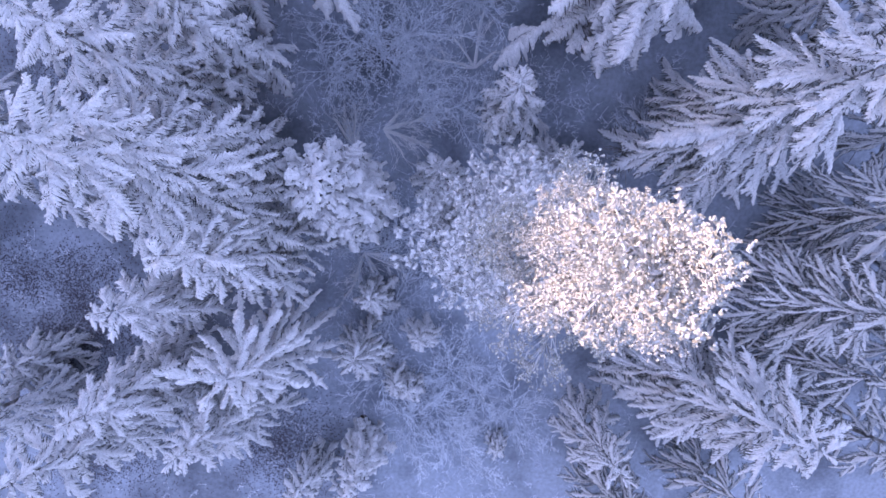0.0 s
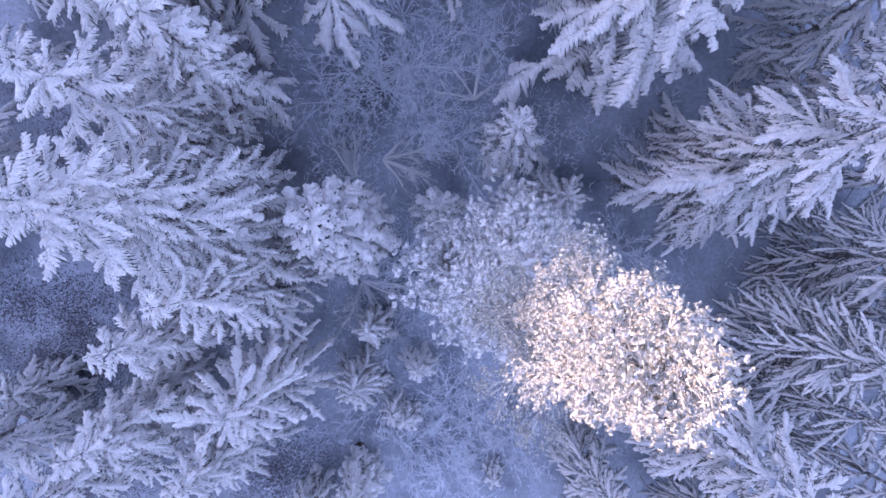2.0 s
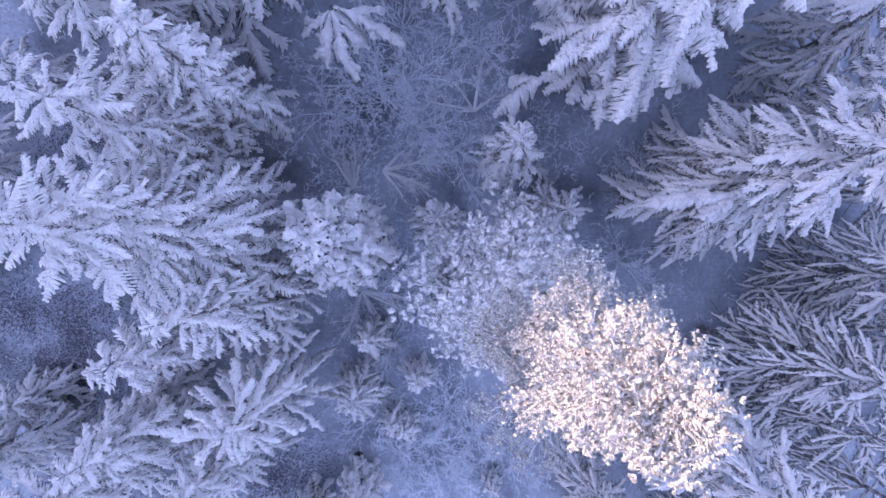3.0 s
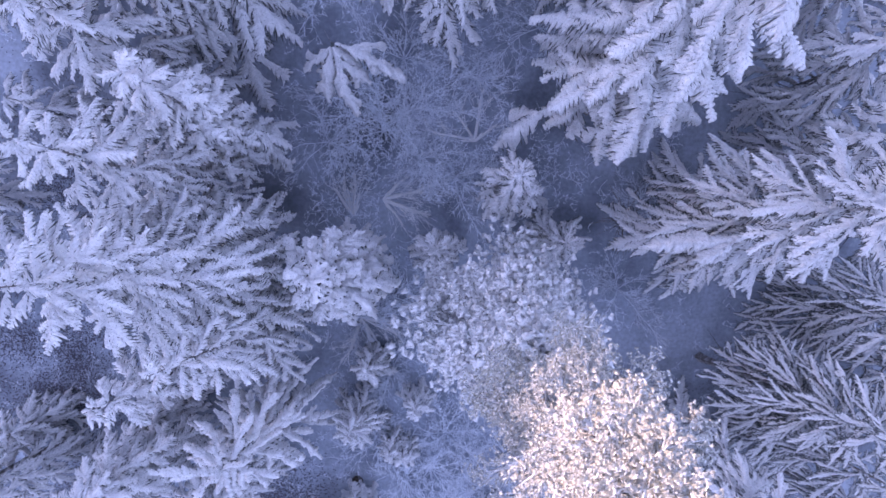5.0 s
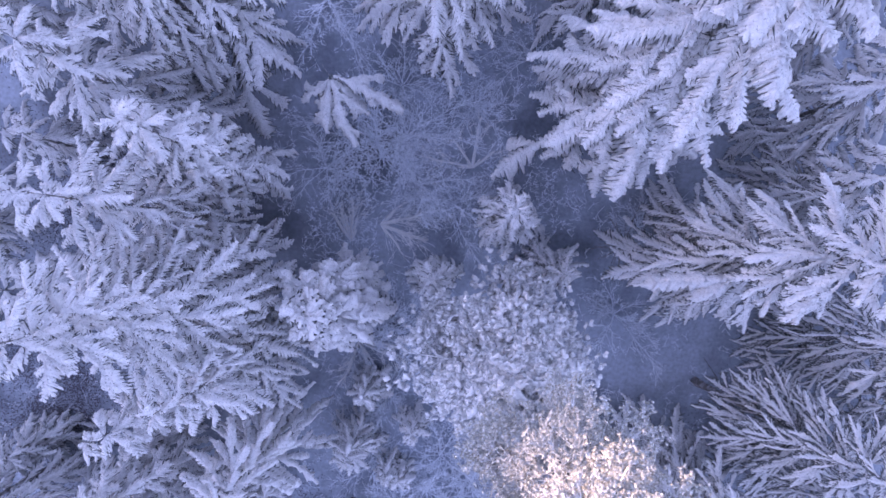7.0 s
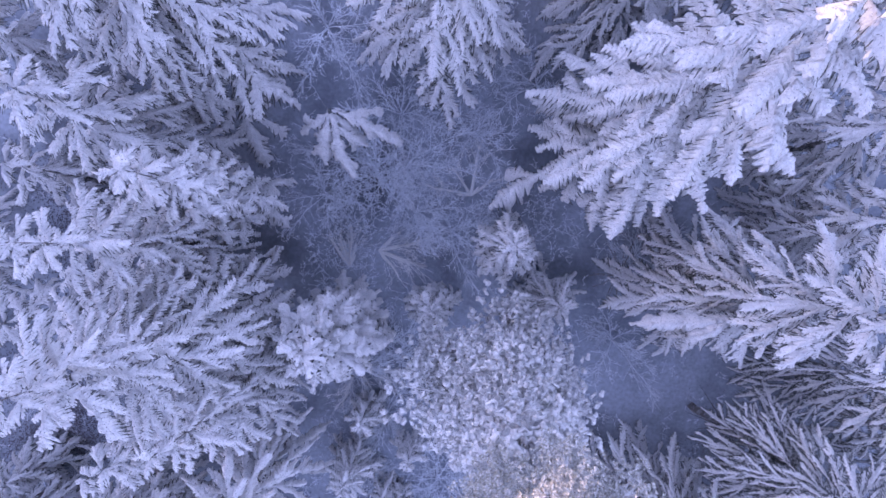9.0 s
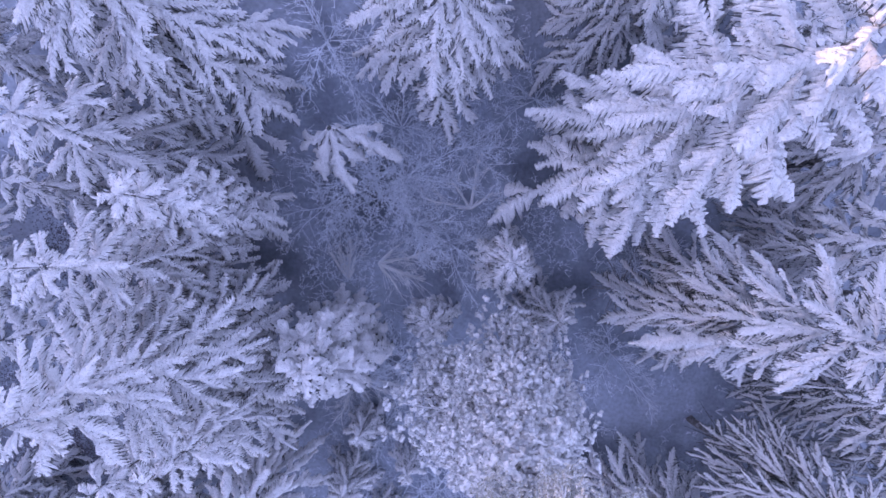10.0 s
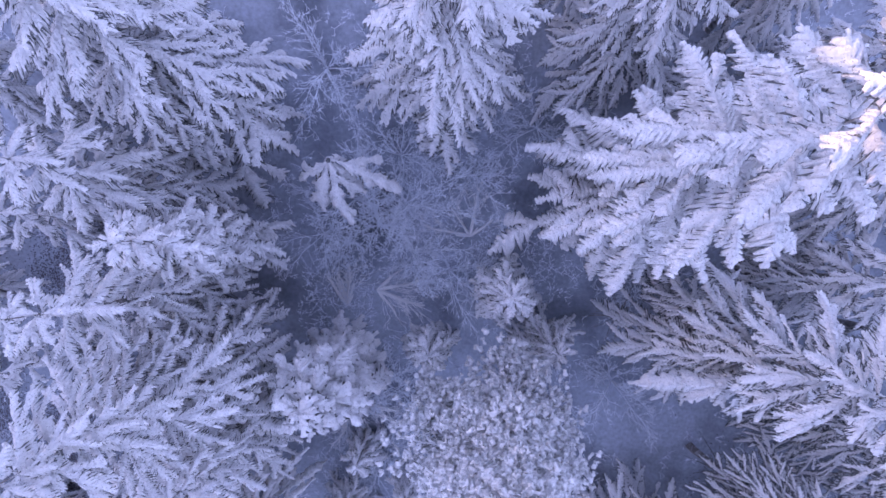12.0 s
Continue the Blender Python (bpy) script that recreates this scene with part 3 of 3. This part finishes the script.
# ---- dead leaves and needles, also painting shade on the ground: x, y, how far they scatter, how many ----
def shade_litter():
    s = Shape()
    # spots picked to darken the floor where shade falls between and under crowns
    for cx, cy, wide, count in ((-21.0, -3.4, 4.4, 14000), (-9.0, -11.8, 3.2, 6000), (-20.0, -11.5, 4.0, 7000), (19.5, -6.0, 4.0, 7000), (-18.5, 7.5, 4.0, 6000)):
        for _ in range(count):
            x, y = random.gauss(cx, wide * 0.52), random.gauss(cy, wide * 0.52)
            if noise.noise((x * 0.45, y * 0.45, 5)) < random.uniform(-0.7, 0.2):
                continue
            p = Vector((x, y, ground_z(x, y) + random.uniform(0.03, 0.12)))
            a, r = random.uniform(0, 6.283), random.uniform(0.02, 0.05)
            k = len(s.points)
            s.points += [p + Vector((math.cos(a + t) * r * w, math.sin(a + t) * r * w, random.uniform(-0.02, 0.02))) for t, w in ((0, 1.5), (1.9, 0.8), (3.6, 1.2), (4.9, 0.8))]
            s.faces.append((k, k + 1, k + 2, k + 3))
    return s.mesh("leaf_litter", LITTER_SHADE, False)


tagged(new("leaf_litter", shade_litter()), "dark dead leaves and needles that also stand in for ground shade", "leaf litter", kind="stuff")


# ---- the forest around, out to the added ridge ----
def far_woods():
    s = Shape()
    count = 0
    while count < 300:
        x, y = random.uniform(-220, 280), random.uniform(-240, 220)
        if -23 < x < 23 and -17 < y < 23:
            continue
        ring = math.hypot(x, y)
        if random.random() > 60 / (ring + 20):
            continue
        # no trees in the lane of the beam meant for the tall pine
        sun_s, sun_p = x * SUN_WAY.x + y * SUN_WAY.y, x * -SUN_WAY.y + y * SUN_WAY.x
        if (sun_s > 0 and -4 < sun_p < 10) or (sun_s > 90 and abs(sun_p) < 30):
            continue
        count += 1
        tall = random.uniform(13, 22) if ring > 35 else random.uniform(12, 18)
        wide = tall * random.uniform(0.13, 0.18)
        foot = Vector((x, y, ground_z(x, y)))
        s.tube([foot, foot + Vector((0, 0, tall))], [0.2, 0.03])
        limbs = 95 if ring < 75 else 50
        for i in range(limbs):
            u = ((i + random.random()) / limbs) ** 0.75
            a = i * 2.4 + random.random()
            p = foot + Vector((0, 0, tall * (1 - 0.85 * u)))
            way, reach = Vector((math.cos(a), math.sin(a), 0.35 - 0.6 * u)), 0.3 + wide * u * random.uniform(0.7, 1.2)
            s.finger(p, way, reach, (0.06 + 0.13 * u) * (1 if ring < 75 else 1.7), 0.4, 0.45, 2)
            if ring < 75:
                for q in (0.35, 0.55, 0.75):
                    turn = random.choice((-1, 1)) * random.uniform(0.5, 0.9)
                    side = Vector((math.cos(a + turn), math.sin(a + turn), way.z - 0.1))
                    s.finger(p + way * (reach * q) + Vector((0, 0, -0.4 * reach * q * q)), side, reach * 0.4, 0.05 + 0.06 * u, 0.4, 0.45, 2)
    return s.mesh("far_woods", FAR_WOOD)


tagged(new("far_woods", far_woods()), "snowy spruce forest covering the surrounding slopes", "forest", kind="stuff")
